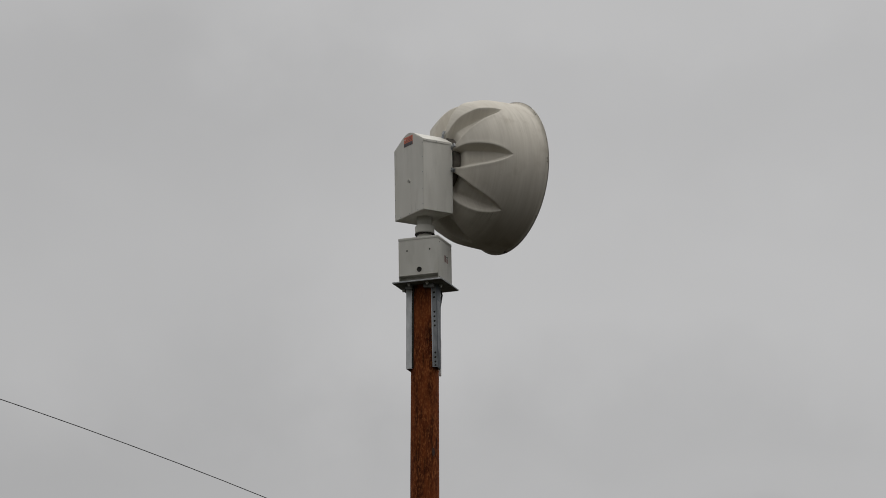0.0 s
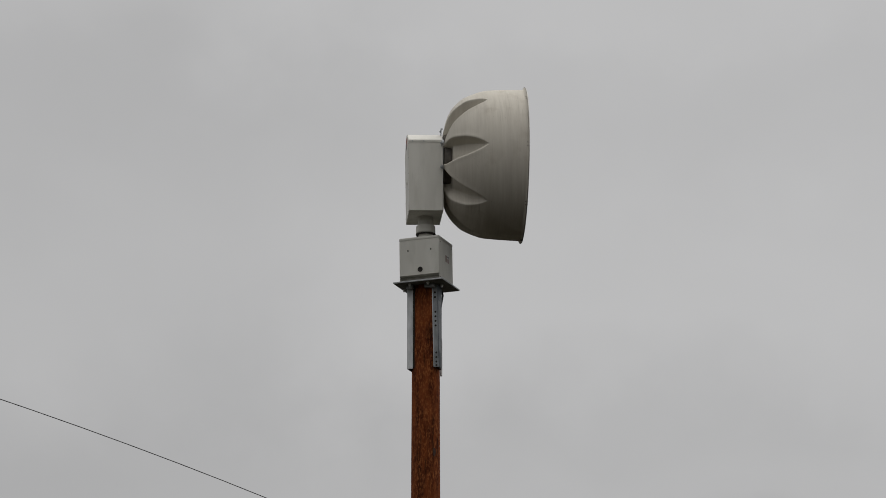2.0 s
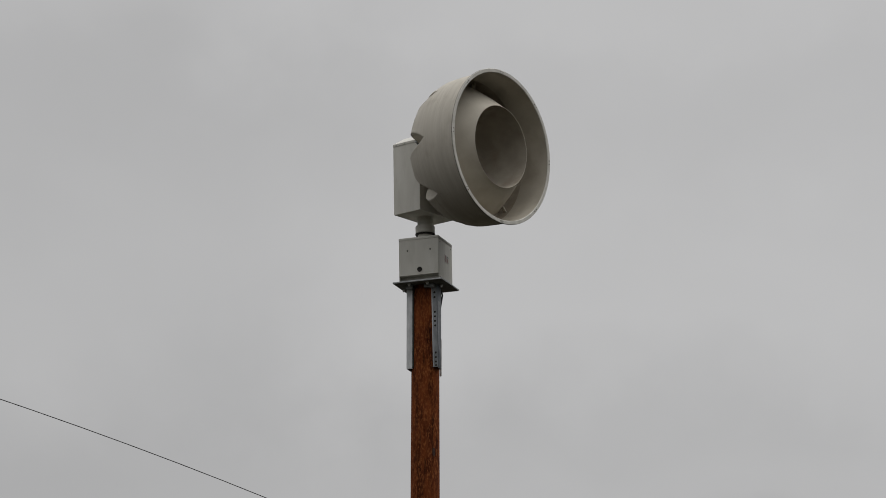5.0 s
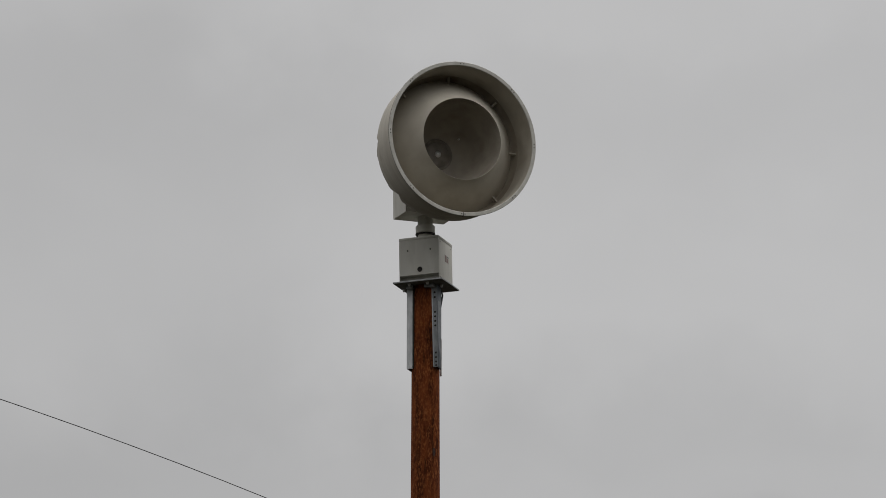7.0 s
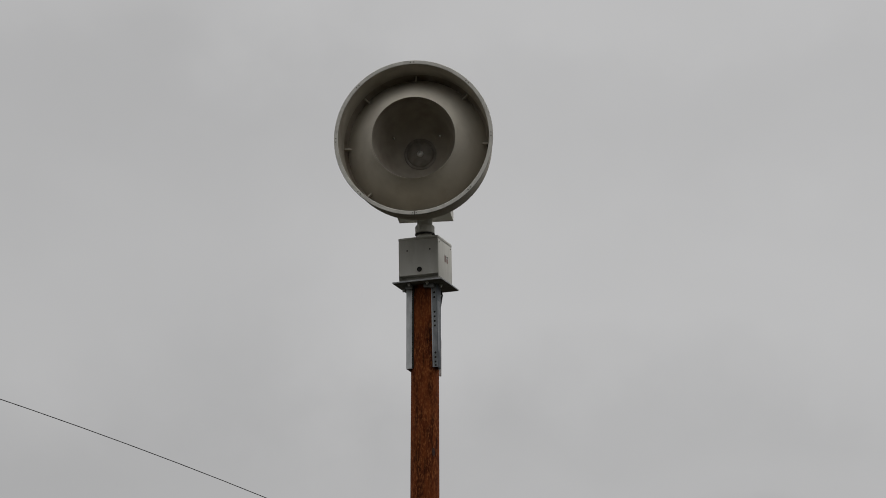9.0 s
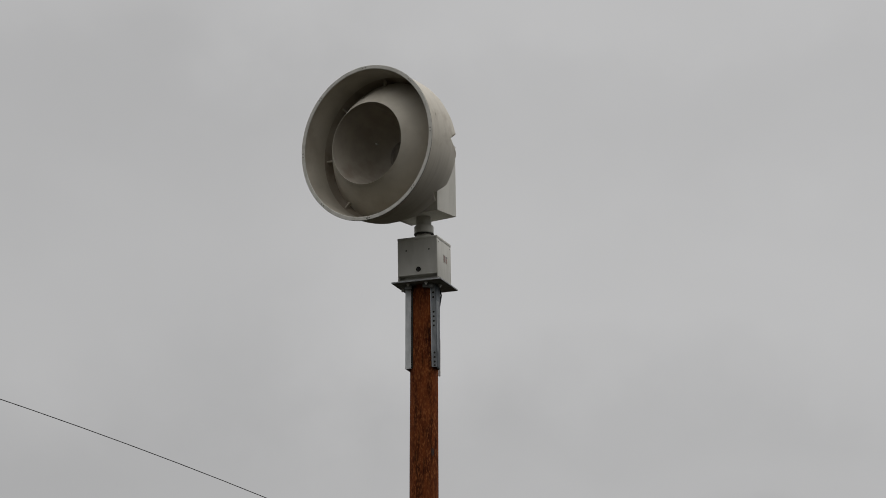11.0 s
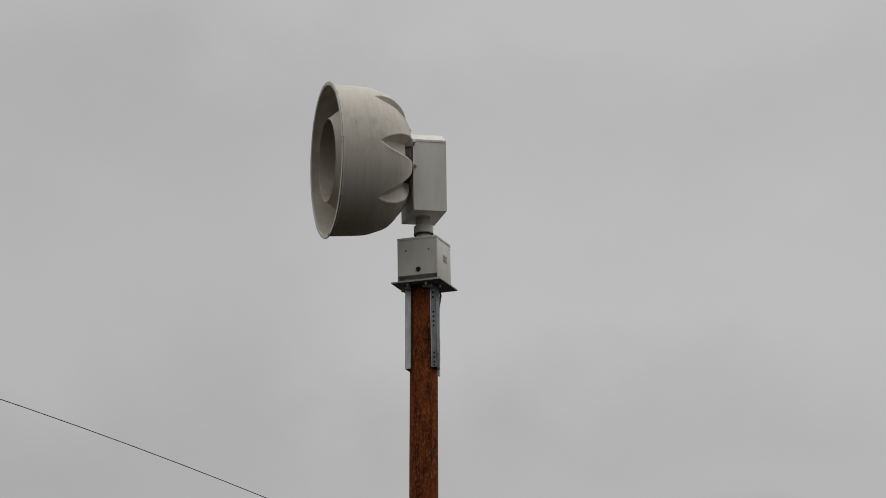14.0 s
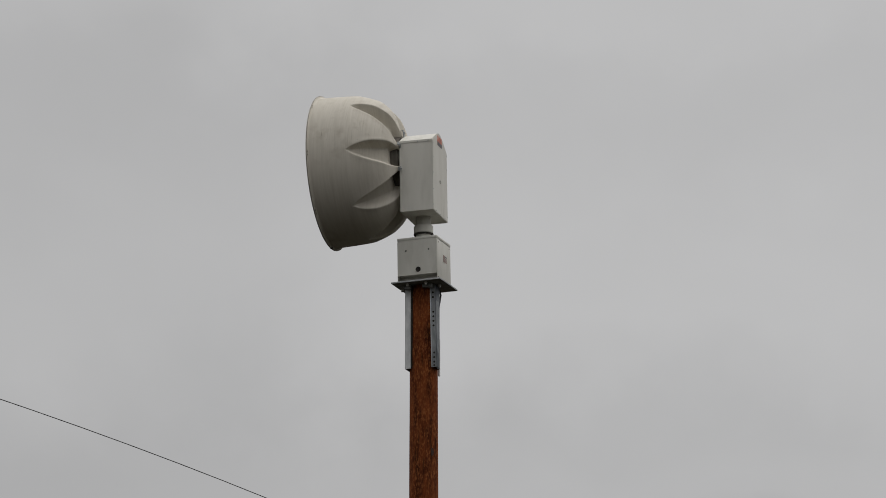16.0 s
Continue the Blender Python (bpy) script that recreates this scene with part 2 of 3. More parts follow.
def prism(bm, outline, y0, y1, m=Matrix()):
    """An (x, z) outline pushed from y0 to y1."""
    front = [bm.verts.new(m @ Vector((x, y0, z))) for x, z in outline]
    back = [bm.verts.new(m @ Vector((x, y1, z))) for x, z in outline]
    bm.faces.new(front)
    bm.faces.new(list(reversed(back)))
    for i in range(len(outline)):
        j = (i + 1) % len(outline)
        bm.faces.new((front[i], back[i], back[j], front[j]))
    return bm


def bolt_mesh(bm, radius, height, m=Matrix()):
    """A hexagon head on a washer."""
    lathe(bm, [(0, radius * 1.5), (height * 0.25, radius * 1.5), (height * 0.3, radius * 1.3)], 14, m)
    lathe(bm, [(height * 0.2, radius), (height * 0.9, radius), (height, radius * 0.8)], 6, m)
    return bm


def curve_through(xs, count):
    """Evenly resampled smooth line through a short list of values (Catmull-Rom)."""
    out = []
    last = len(xs) - 1
    for k in range(count):
        f = k / (count - 1) * last
        i = min(int(f), last - 1)
        t = f - i
        p0, p1, p2, p3 = xs[max(i - 1, 0)], xs[i], xs[i + 1], xs[min(i + 2, last)]
        out.append(0.5 * (2 * p1 + (p2 - p0) * t + (2 * p0 - 5 * p1 + 4 * p2 - p3) * t * t + (3 * p1 - p0 - 3 * p2 + p3) * t ** 3))
    return out


def ease(x):
    x = min(max(x, 0.0), 1.0)
    return x * x * (3 - 2 * x)


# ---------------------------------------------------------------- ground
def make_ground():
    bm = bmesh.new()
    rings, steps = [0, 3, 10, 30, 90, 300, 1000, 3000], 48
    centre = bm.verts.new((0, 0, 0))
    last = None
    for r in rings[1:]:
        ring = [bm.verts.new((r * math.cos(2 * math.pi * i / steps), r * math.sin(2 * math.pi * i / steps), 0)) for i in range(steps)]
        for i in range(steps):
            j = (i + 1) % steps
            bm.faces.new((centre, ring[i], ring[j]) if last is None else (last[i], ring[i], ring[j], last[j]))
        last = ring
    ob = part("ground", bm, GROUND_TONE)
    return tagged(ob, "flat unseen field round the pole, near black to cut bounce light", "ground", kind="structure")


# ---------------------------------------------------------------- the pole
PLATE_LOW = 11.145      # underside of the mounting plate
YAW = -19.8            # turn of plate, gearbox and channels


def pole_radius(z):
    return 0.1140 + 0.0030 * (10.4 - z)


def make_pole():
    bm = bmesh.new()
    steps, levels = 40, 150
    rings = []
    for k in range(levels + 1):
        z = -0.6 + (PLATE_LOW + 0.6) * (k / levels)
        ring = []
        for i in range(steps):
            a = 2 * math.pi * i / steps
            bulge = 1 + 0.012 * noise.noise((math.cos(a) * 1.5, math.sin(a) * 1.5, z * 1.3)) + 0.006 * noise.noise((math.cos(a) * 6, math.sin(a) * 6, z * 0.8))
            r = pole_radius(z) * bulge
            ring.append(bm.verts.new((r * math.cos(a), r * math.sin(a), z)))
        rings.append(ring)
    for one, two in zip(rings, rings[1:]):
        for i in range(steps):
            bm.faces.new((one[i], one[(i + 1) % steps], two[(i + 1) % steps], two[i]))
    bm.faces.new(rings[-1])
    bm.faces.new(rings[0])
    pole = part("utility_pole", bm, WOOD, smooth=60)
    tagged(pole, "round red-brown treated wooden utility pole standing in a field", "utility pole")
    for angle, z, size in ((-54, 9.757, 0.011),):
        bm = bmesh.new()
        a = radians(angle)
        r = pole_radius(z)
        m = pose(r * math.cos(a), r * math.sin(a), z) @ Vector((math.cos(a), math.sin(a), 0)).to_track_quat("Z", "Y").to_matrix().to_4x4() @ Matrix.Diagonal((1.0, 2.6, 1.0, 1.0))
        lathe(bm, [(-0.012, size * 1.3), (0.002, size * 1.2), (0.003, size * 0.6), (0.001, size * 0.2)], 12, m)
        part("knot", bm, KNOT, pole, "dark round knot")
    return pole


# ---------------------------------------------------------------- the siren
TILT = pose(0.0049, 0, 11.1 - PLATE_LOW, 0, -0.849, 0)      # the siren leans slightly on its plate
AXIS_Z = 12.1817 - 11.1                                     # height of the horn's middle above the leaning foot
FRONT = 0.8039                                              # from the turning axis to the mouth
HORN_TURN = pose(0, -FRONT, 0) @ pose(0, 0, 0, 1.342 - 90 + 180, 0, 0) @ Matrix.Translation((0, 0, -FRONT))  # z along the horn, mouth forward


def gear_pose(z=0.0):
    """In the leaning gearbox's space, heights given as world heights."""
    return TILT @ pose(0, 0, z - 11.1, 0, 0, YAW)


def make_mount(siren):
    """Plate, channels, bolts, cable and conduit: what holds the siren on the pole."""
    turn = pose(0, 0, 0, 0, 0, YAW)
    bm = box(bmesh.new(), (-0.21, -0.21, 11.146), (0.21, 0.21, 11.160), gear_pose(), 0.002)
    part("mounting_plate", bm, PLATE, siren, "square weathered galvanised steel plate")
    # pale strips: the light that the plate's edges catch, put into colour
    for a in range(4):
        bm = box(bmesh.new(), (-0.2095, -0.2118, 11.1475), (0.2095, -0.2098, 11.1592), gear_pose() @ pose(0, 0, 0, 0, 0, 90 * a), 0.0008)
        part("plate_edge_light", bm, GALV, siren, "pale strip for the light on the plate edge")
    down = Matrix.Translation((0, 0, -PLATE_LOW)) @ turn
    for s, x1, flange, half, back, length in ((1, 0.1236, 0.040, 0.085, 0.026, 0.692), (-1, 0.1305, 0.053, 0.088, 0.088, 0.690)):
        bm = bmesh.new()
        x0, thick = x1 - flange, 0.006
        outline = [(x1, -half), (x1, back), (x0 + 0.030 * (s > 0), back), (x0 + 0.030 * (s > 0), back - thick), (x1 - thick, back - thick), (x1 - thick, -half + thick), (x0, -half + thick), (x0, -half)]
        low, high = PLATE_LOW - length, PLATE_LOW
        skew = 0.016 if s > 0 else 0.0      # the punched channel's front edges are sheared to fit the camera's view

        def sheared(x, y, z):
            return Vector((s * (x + (skew * (high - z) / length if y < 0 else 0.0)), y, z))

        ends = [[bm.verts.new(down @ sheared(x, y, z)) for x, y in outline] for z in (low, high)]
        for i in range(len(outline)):
            j = (i + 1) % len(outline)
            bm.faces.new((ends[0][i], ends[0][j], ends[1][j], ends[1][i]))
        bm.faces.new(ends[0])
        bm.faces.new(ends[1])
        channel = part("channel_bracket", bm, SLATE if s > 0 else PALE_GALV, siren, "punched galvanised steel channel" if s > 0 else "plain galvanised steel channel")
        if s > 0:
            # added strap: makes the channel's outer side darker by colour
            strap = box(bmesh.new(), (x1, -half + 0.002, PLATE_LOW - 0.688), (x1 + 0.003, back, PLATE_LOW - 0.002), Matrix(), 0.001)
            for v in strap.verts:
                v.co = down @ sheared(*v.co)
            part("side_darkening_strap", strap, DARK_STEEL, channel, "dark blue-grey strap added to darken the channel side")
            # pale strip: the light on the flange's edge put into colour
            lip = box(bmesh.new(), (x0 - 0.003, -half - 0.002, low + 0.002), (x0 + 0.003, -half + 0.006, high - 0.03), Matrix(), 0.001)
            for v in lip.verts:
                v.co = down @ sheared(*v.co)
            part("lit_flange_edge", lip, PALE_GALV, channel, "pale strip standing for the lit flange edge")
        else:
            # added dark strip: the shadow between channel and wood put into colour
            gap_shade = box(bmesh.new(), (-x0 + 0.0005, -half - 0.012, low + 0.002), (-x0 + 0.015, -half + 0.03, high - 0.002), down, 0.001)
            part("gap_shade_strip", gap_shade, BLACK, channel, "dark strip standing in for the shadow beside the wood")
        # tab that bolts the channel to the plate
        bm = box(bmesh.new(), (0.03 if s > 0 else -0.125, -0.128, PLATE_LOW - 0.032), (0.112 if s > 0 else -0.07, -0.076, PLATE_LOW - 0.003), down, 0.003)
        part("mounting_tab", bm, GALV, channel)
        if s > 0:
            hole = None
            for z in (11.075, 11.035, 10.912, 10.874, 10.836, 10.798, 10.572, 10.534, 10.497, 10.467):
                m = down @ Matrix.Translation(sheared(0.106, -0.0845, z)) @ pose(0, 0, 0, 90, 0, 0)
                if hole is None:
                    hole = part("punched_hole", lathe(bmesh.new(), [(-0.004, 0.0088), (0.0012, 0.0088), (0.0012, 0.0080)], 14), BLACK, channel)
                    hole.matrix_basis = m
                else:
                    repeat(hole, m)
    first = None
    for x, y in ((-0.083, -0.16), (0.073, -0.16), (0.15, -0.04), (-0.187, 0.0), (-0.10, 0.15)):
        m = down @ pose(x, y, PLATE_LOW + 0.001, 180, 0, 0)
        if first is None:
            first = part("plate_bolt", bolt_mesh(bmesh.new(), 0.010, 0.022), BOLT, siren)
            first.matrix_basis = m
        else:
            repeat(first, m)
    pts = [(0.085, 0.14, PLATE_LOW + 0.0), (0.098, 0.135, PLATE_LOW - 0.04), (0.100, 0.105, PLATE_LOW - 0.10), (0.092, 0.093, PLATE_LOW - 0.17), (0.085, 0.090, PLATE_LOW - 0.30), (0.08, 0.095, PLATE_LOW - 0.46)]
    part("power_cable", tube(bmesh.new(), [down @ Vector(p) for p in pts], 0.007), RUBBER, siren, "black rubber power cable")
    bm = lathe(bmesh.new(), [(10.418, 0.007), (10.420, 0.009), (10.72, 0.009), (10.725, 0.007)], 14, down @ pose(0.098, 0.094, 0))
    part("conduit", bm, PVC, siren, "pale plastic conduit end")


def make_gearbox(siren):
    """The square steel box on the plate, with its lid, sticker, screws and knock-out."""
    g = gear_pose()
    h = 0.1675
    bm = bmesh.new()
    # front cut back towards its foot
    side_view = [(-h, 11.214), (-h, 11.522), (h, 11.522), (h, 11.161), (-h + 0.062, 11.161), (-h + 0.056, 11.212)]
    left = [bm.verts.new(g @ Vector((-h, y, z))) for y, z in side_view]
    right = [bm.verts.new(g @ Vector((h, y, z))) for y, z in side_view]
    bm.faces.new(left)
    bm.faces.new(right)
    for i in range(len(side_view)):
        j = (i + 1) % len(side_view)
        bm.faces.new((left[i], left[j], right[j], right[i]))
    gear = part("gearbox", bm, GEAR, siren, "square grey painted steel gearbox")
    bm = box(bmesh.new(), (-h - 0.003, -h - 0.003, 11.508), (h + 0.003, h + 0.003, 11.5305), g, 0.004)
    part("lid", bm, GEAR, gear)
    for s in (-1, 1):
        bm = box(bmesh.new(), (s * (h + 0.0015) - 0.0015, -h + 0.004, 11.1625), (s * (h + 0.0015) + 0.0015, h - 0.004, 11.498), g, 0.001)
        part("side_cover", bm, GEAR, gear)
    # knock-out plug low on the front
    bm = lathe(bmesh.new(), [(0, 0.021), (0.004, 0.021), (0.006, 0.016), (0.003, 0.011), (0.003, 0.004)], 20, g @ pose(0.008, -h, 11.258, 90, 0, 0))
    part("knockout_plug", bm, BLACK, gear, "dark round plug")
    for x, z, size in ((-0.095, 11.421, 0.008), (0.100, 11.418, 0.008)):
        part("screw", bolt_mesh(bmesh.new(), size * 0.55, 0.008, g @ pose(x, -h, z, 90, 0, 0)), BLACK, gear)
    for y in (-0.14, -0.06, 0.03, 0.12):
        part("screw", bolt_mesh(bmesh.new(), 0.0026, 0.004, g @ pose(h + 0.003, y, 11.185, 0, 90, 0)), BLACK, gear)
    for y in (-0.13, 0.13):
        part("screw", bolt_mesh(bmesh.new(), 0.0026, 0.004, g @ pose(h + 0.003, y, 11.48, 0, 90, 0)), BLACK, gear)
    # sticker: a red field with dark and pale bars
    x = h + 0.003
    part("sticker", box(bmesh.new(), (x, -0.020, 11.335), (x + 0.001, 0.075, 11.405), g), GEAR, gear, "small faded warning sticker")
    for y0, y1, z0, z1, mat in ((-0.014, 0.022, 11.342, 11.398, LABEL_RED), (0.034, 0.064, 11.342, 11.380, LABEL_RED), (0.034, 0.068, 11.386, 11.396, LABEL_DARK)):
        part("sticker_bar", box(bmesh.new(), (x + 0.0008, y0, z0), (x + 0.0022, y1, z1), g), mat, gear)
    # neck with its collar
    m = TILT @ pose(0, 0, -11.1)
    bm = lathe(bmesh.new(), [(11.529, 0.076), (11.540, 0.076), (11.543, 0.062), (11.745, 0.062)], 48, m)
    neck = part("neck", bm, GEAR, siren, "grey painted steel neck pipe")
    bm = lathe(bmesh.new(), [(11.594, 0.062), (11.596, 0.074), (11.602, 0.079), (11.654, 0.079), (11.662, 0.074), (11.666, 0.062)], 48, m, closed=True)
    part("collar", bm, GEAR, neck)
    bm = lathe(bmesh.new(), [(11.584, 0.060), (11.584, 0.0795), (11.594, 0.0815), (11.594, 0.060)], 48, m, closed=True)
    part("seal_ring", bm, BLACK, neck)


CAB_LOW, CAB_TOP, CAB_HALF, CAB_BACK, CAB_FRONT = 11.736 - 12.1817, 12.328 - 12.1817, 0.222, 0.143, -0.131


def roof_outline(x0, x1, base, rise):
    """The hump of the cabinet's top from one side to the other."""
    shape = ((0, 0), (0.16, 0.40), (0.32, 0.80), (0.36, 0.87), (0.46, 0.985), (0.5, 1.0), (0.54, 0.985), (0.64, 0.87), (0.68, 0.80), (0.84, 0.40), (1, 0))
    return [(x1 + (x0 - x1) * f, base + rise * k) for f, k in shape]


def make_head(siren):
    """The turning part: sheet steel cabinet with the horn on its front. Its origin lies on the turning axis, level with the horn's middle; it faces -y."""
    rise = 0.102
    outline = [(-CAB_HALF, CAB_LOW), (CAB_HALF, CAB_LOW)] + roof_outline(-CAB_HALF, CAB_HALF, CAB_TOP, rise)
    head = part("rotating_head", prism(bmesh.new(), outline, CAB_FRONT, CAB_BACK), STEEL, siren, "pale grey painted sheet steel motor cabinet", smooth=25)
    # back panel, a little proud, with folded edge
    inner = [(-CAB_HALF + 0.003, CAB_LOW + 0.004), (CAB_HALF - 0.003, CAB_LOW + 0.004)] + roof_outline(-CAB_HALF + 0.003, CAB_HALF - 0.003, CAB_TOP - 0.003, rise)
    part("back_panel", prism(bmesh.new(), inner, CAB_BACK, CAB_BACK + 0.003), STEEL, head, smooth=25)
    # roof sheet with side drips
    bm = bmesh.new()
    top = roof_outline(-CAB_HALF - 0.004, CAB_HALF + 0.004, CAB_TOP + 0.004, rise)
    low = [(x, z - 0.004) for x, z in reversed(top)]
    drip = [(CAB_HALF + 0.004, CAB_TOP - 0.014), (CAB_HALF + 0.0005, CAB_TOP - 0.014), (CAB_HALF + 0.0005, CAB_TOP)]
    left = [(-x, z) for x, z in reversed(drip)]
    prism(bm, drip[::-1][2:] + top + left[2:] + left[:2][::-1] + [(x, z) for x, z in low[1:-1]] + drip[::-1][:2], CAB_FRONT - 0.003, CAB_BACK + 0.0)
    part("roof_sheet", bm, STEEL, head, smooth=25)
    # folded front edges
    for sgn in (-1, 1):
        bm = box(bmesh.new(), (sgn * (CAB_HALF + 0.0015) - 0.0015, CAB_FRONT - 0.002, CAB_LOW + 0.001), (sgn * (CAB_HALF + 0.0015) + 0.0015, CAB_FRONT + 0.010, CAB_TOP - 0.016), Matrix(), 0.0008)
        part("edge_fold", bm, STEEL, head)
    # screws round the back panel
    screw = None
    for s in (-1, 1):
        for z in (-0.40, -0.27, -0.13, 0.0, 0.12):
            m = pose(s * (CAB_HALF - 0.012), CAB_BACK + 0.002, z, -90, 0, 0)
            if screw is None:
                screw = part("screw", bolt_mesh(bmesh.new(), 0.0032, 0.004), GALV, head)
                screw.matrix_basis = m
            else:
                repeat(screw, m)
    for x in (-0.13, 0.0, 0.13):
        repeat(screw, pose(x, CAB_BACK + 0.002, CAB_LOW + 0.014, -90, 0, 0))
    for y in (0.02, 0.11):
        for s in (-1, 1):
            repeat(screw, pose(s * (CAB_HALF + 0.003), y, CAB_TOP - 0.007, 0, s * 90, 0))
    # latch in the middle of the back
    bm = lathe(bmesh.new(), [(0, 0.021), (0.004, 0.021), (0.006, 0.018), (0.005, 0.014), (0.001, 0.012)], 24, pose(0, CAB_BACK + 0.002, -0.155, -90, 0, 0) @ Matrix.Diagonal((1.0, 0.75, 1.0, 1.0)))
    part("latch", bm, STEEL, head, "small oval steel latch")
    part("latch_key", box(bmesh.new(), (-0.011, CAB_BACK + 0.003, -0.1565), (0.011, CAB_BACK + 0.007, -0.1535), Matrix(), 0.001), GALV, head)
    # orange and dark label under the ridge; x runs right to left as seen from behind
    y = CAB_BACK + 0.003
    part("warning_label", box(bmesh.new(), (-0.065, y, 0.143), (0.068, y + 0.001, 0.222), pose(0, 0, 0)), ORANGE, head, "orange warning label with dark lower band")
    part("label_band", box(bmesh.new(), (-0.065, y + 0.0008, 0.143), (0.068, y + 0.002, 0.173)), LABEL_DARK, head)
    for x0, x1, z0, z1 in ((-0.050, 0.034, 0.206, 0.209), (-0.055, 0.030, 0.195, 0.198), (-0.055, 0.050, 0.182, 0.185)):
        part("label_bar", box(bmesh.new(), (x0, y + 0.0008, z0), (x1, y + 0.002, z1)), LABEL_DARK, head)
    part("label_mark", lathe(bmesh.new(), [(0, 0.011), (0.0012, 0.011)], 3, pose(0.050, y + 0.0008, 0.204, -90, 0, 0)), LABEL_PALE, head)
    make_horn(head)
    return head


def make_horn(head):
    t = HORN_TURN
    count, petals = 96, 8
    # shell over the ridges, the floor of the hollows between them, and the hollows' half width in degrees
    along = [0.134, 0.139, 0.148, 0.163, 0.187, 0.220, 0.265, 0.314, 0.385, 0.440, 0.490, 0.60, 0.75, 0.792]
    ridge = [0.150, 0.213, 0.275, 0.339, 0.403, 0.456, 0.503, 0.542, 0.574, 0.593, 0.605, 0.613, 0.619, 0.621]
    floor_a = [0.215, 0.212, 0.210, 0.212, 0.226, 0.250, 0.288, 0.330, 0.392, 0.443, 0.490, 0.60, 0.75, 0.792]
    floor_r = [0.150, 0.205, 0.255, 0.296, 0.322, 0.354, 0.396, 0.441, 0.508, 0.557, 0.607, 0.613, 0.619, 0.621]
    width = [19.0, 18.6, 17.8, 16.2, 14.0, 11.8, 9.8, 8.0, 5.2, 2.8, 0.5, 0.5, 0.5, 0.5]
    A, R, FA, FR, Wd = (curve_through(v, count) for v in (along, ridge, floor_a, floor_r, width))
    bm = bmesh.new()
    rings = []
    for k in range(count):
        w = max(Wd[k], 0.4)
        e = min(3.0 * 0.5 / max(R[k], 0.3), w * 0.85)
        # half a hollow and half a ridge: floor, soft wall, low rolled lip
        half = [(w - e) * f for f in (0, 0.25, 0.5, 0.75)] + [w - e * f for f in (1, 0.85, 0.7, 0.55, 0.42, 0.3, 0.18, 0.08, 0, -0.1, -0.22, -0.36, -0.5)]
        rest = 22.5 - w - e * 0.5
        half += [w + e * 0.5 + rest * f for f in (0.06, 0.14, 0.26, 0.42, 0.62, 0.8)]
        open_here = A[k] < 0.489
        cells = []
        for off in half:
            x = (w + e * 0.15 - off) / (e * 1.15)
            inside = ease(x) if open_here else 0.0
            lip = 0.0032 * math.exp(-((off - w - e * 0.5) / (e * 0.5)) ** 2) * ease((w - 1.5) / 4.0) if open_here else 0.0
            cells.append((off, A[k] + max(FA[k] - A[k], 0.0) * inside, R[k] + min(FR[k] - R[k], 0.0) * inside + lip))
        mirrored = [(-o, a, r) for o, a, r in reversed(cells[1:])]
        rounds = mirrored + cells + [(22.5, A[k], R[k])]
        ring = []
        for q in range(petals):
            for o, a, r in rounds:
                f = radians(45 * q + o)
                ring.append(bm.verts.new(t @ Vector((r * math.sin(f), r * math.cos(f), a))))
        rings.append(ring)
    steps = len(rings[0])
    for one, two in zip(rings, rings[1:]):
        for i in range(steps):
            j = (i + 1) % steps
            bm.faces.new((one[i], one[j], two[j], two[i]))
    part("horn_shell", bm, HORN, head, "beige fibreglass horn shell with petal-shaped hollows", smooth=70)
    scuff = t @ pose(0, 0, 0, 0, 0, 15) @ pose(0.6165, 0, 0.68)
    part("scuff", box(bmesh.new(), (-0.002, -0.017, -0.003), (0.002, 0.017, 0.002), scuff, 0.001), THROAT, head, "short dark scuff")
    # rim ring round the mouth
    bm = lathe(bmesh.new(), [(0.8002, 0.612), (0.8002, 0.6395), (0.8055, 0.6405), (0.8075, 0.638), (0.8075, 0.613), (0.803, 0.609)], 192, t, closed=True)
    part("rim", bm, RIM, head, "pale rolled horn rim")
    part("rim_flare", lathe(bmesh.new(), [(0.776, 0.6185), (0.788, 0.6225), (0.794, 0.629), (0.7975, 0.6385), (0.8002, 0.6395), (0.8002, 0.612), (0.785, 0.610)], 192, t, closed=True), HORN, head)
    # dark ring: shade on the back of the lip put into colour
    part("rim_back_shade", lathe(bmesh.new(), [(0.7990, 0.636), (0.7988, 0.6412), (0.8012, 0.6414), (0.8012, 0.636)], 192, t, closed=True), CASING, head, "thin dark ring for the shaded back of the rim")
    # bell inside the horn: outer cone, lip, dark inner cone and back
    bm = lathe(bmesh.new(), [(0.470, 0.5635), (0.485, 0.554), (0.510, 0.538), (0.540, 0.519), (0.570, 0.499), (0.610, 0.474), (0.660, 0.439), (0.720, 0.396), (0.765, 0.361), (0.785, 0.347), (0.795, 0.3405), (0.7985, 0.339), (0.7985, 0.3375), (0.794, 0.337)], 160, t, caps=False)
    part("inner_bell", bm, INSIDE, head, "beige inner bell cone", smooth=50)
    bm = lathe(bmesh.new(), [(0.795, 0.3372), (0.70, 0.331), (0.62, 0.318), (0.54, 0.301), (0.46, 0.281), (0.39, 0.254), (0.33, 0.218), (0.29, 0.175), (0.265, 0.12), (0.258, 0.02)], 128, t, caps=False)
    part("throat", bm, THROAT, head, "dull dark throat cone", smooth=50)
    bm = lathe(bmesh.new(), [(0.262, 0.134), (0.276, 0.131), (0.277, 0.122), (0.272, 0.114), (0.272, 0.108), (0.278, 0.104), (0.281, 0.098), (0.283, 0.06), (0.287, 0.03)], 64, t)
    hub = part("hub", bm, HUBM, head, "dark round hub")
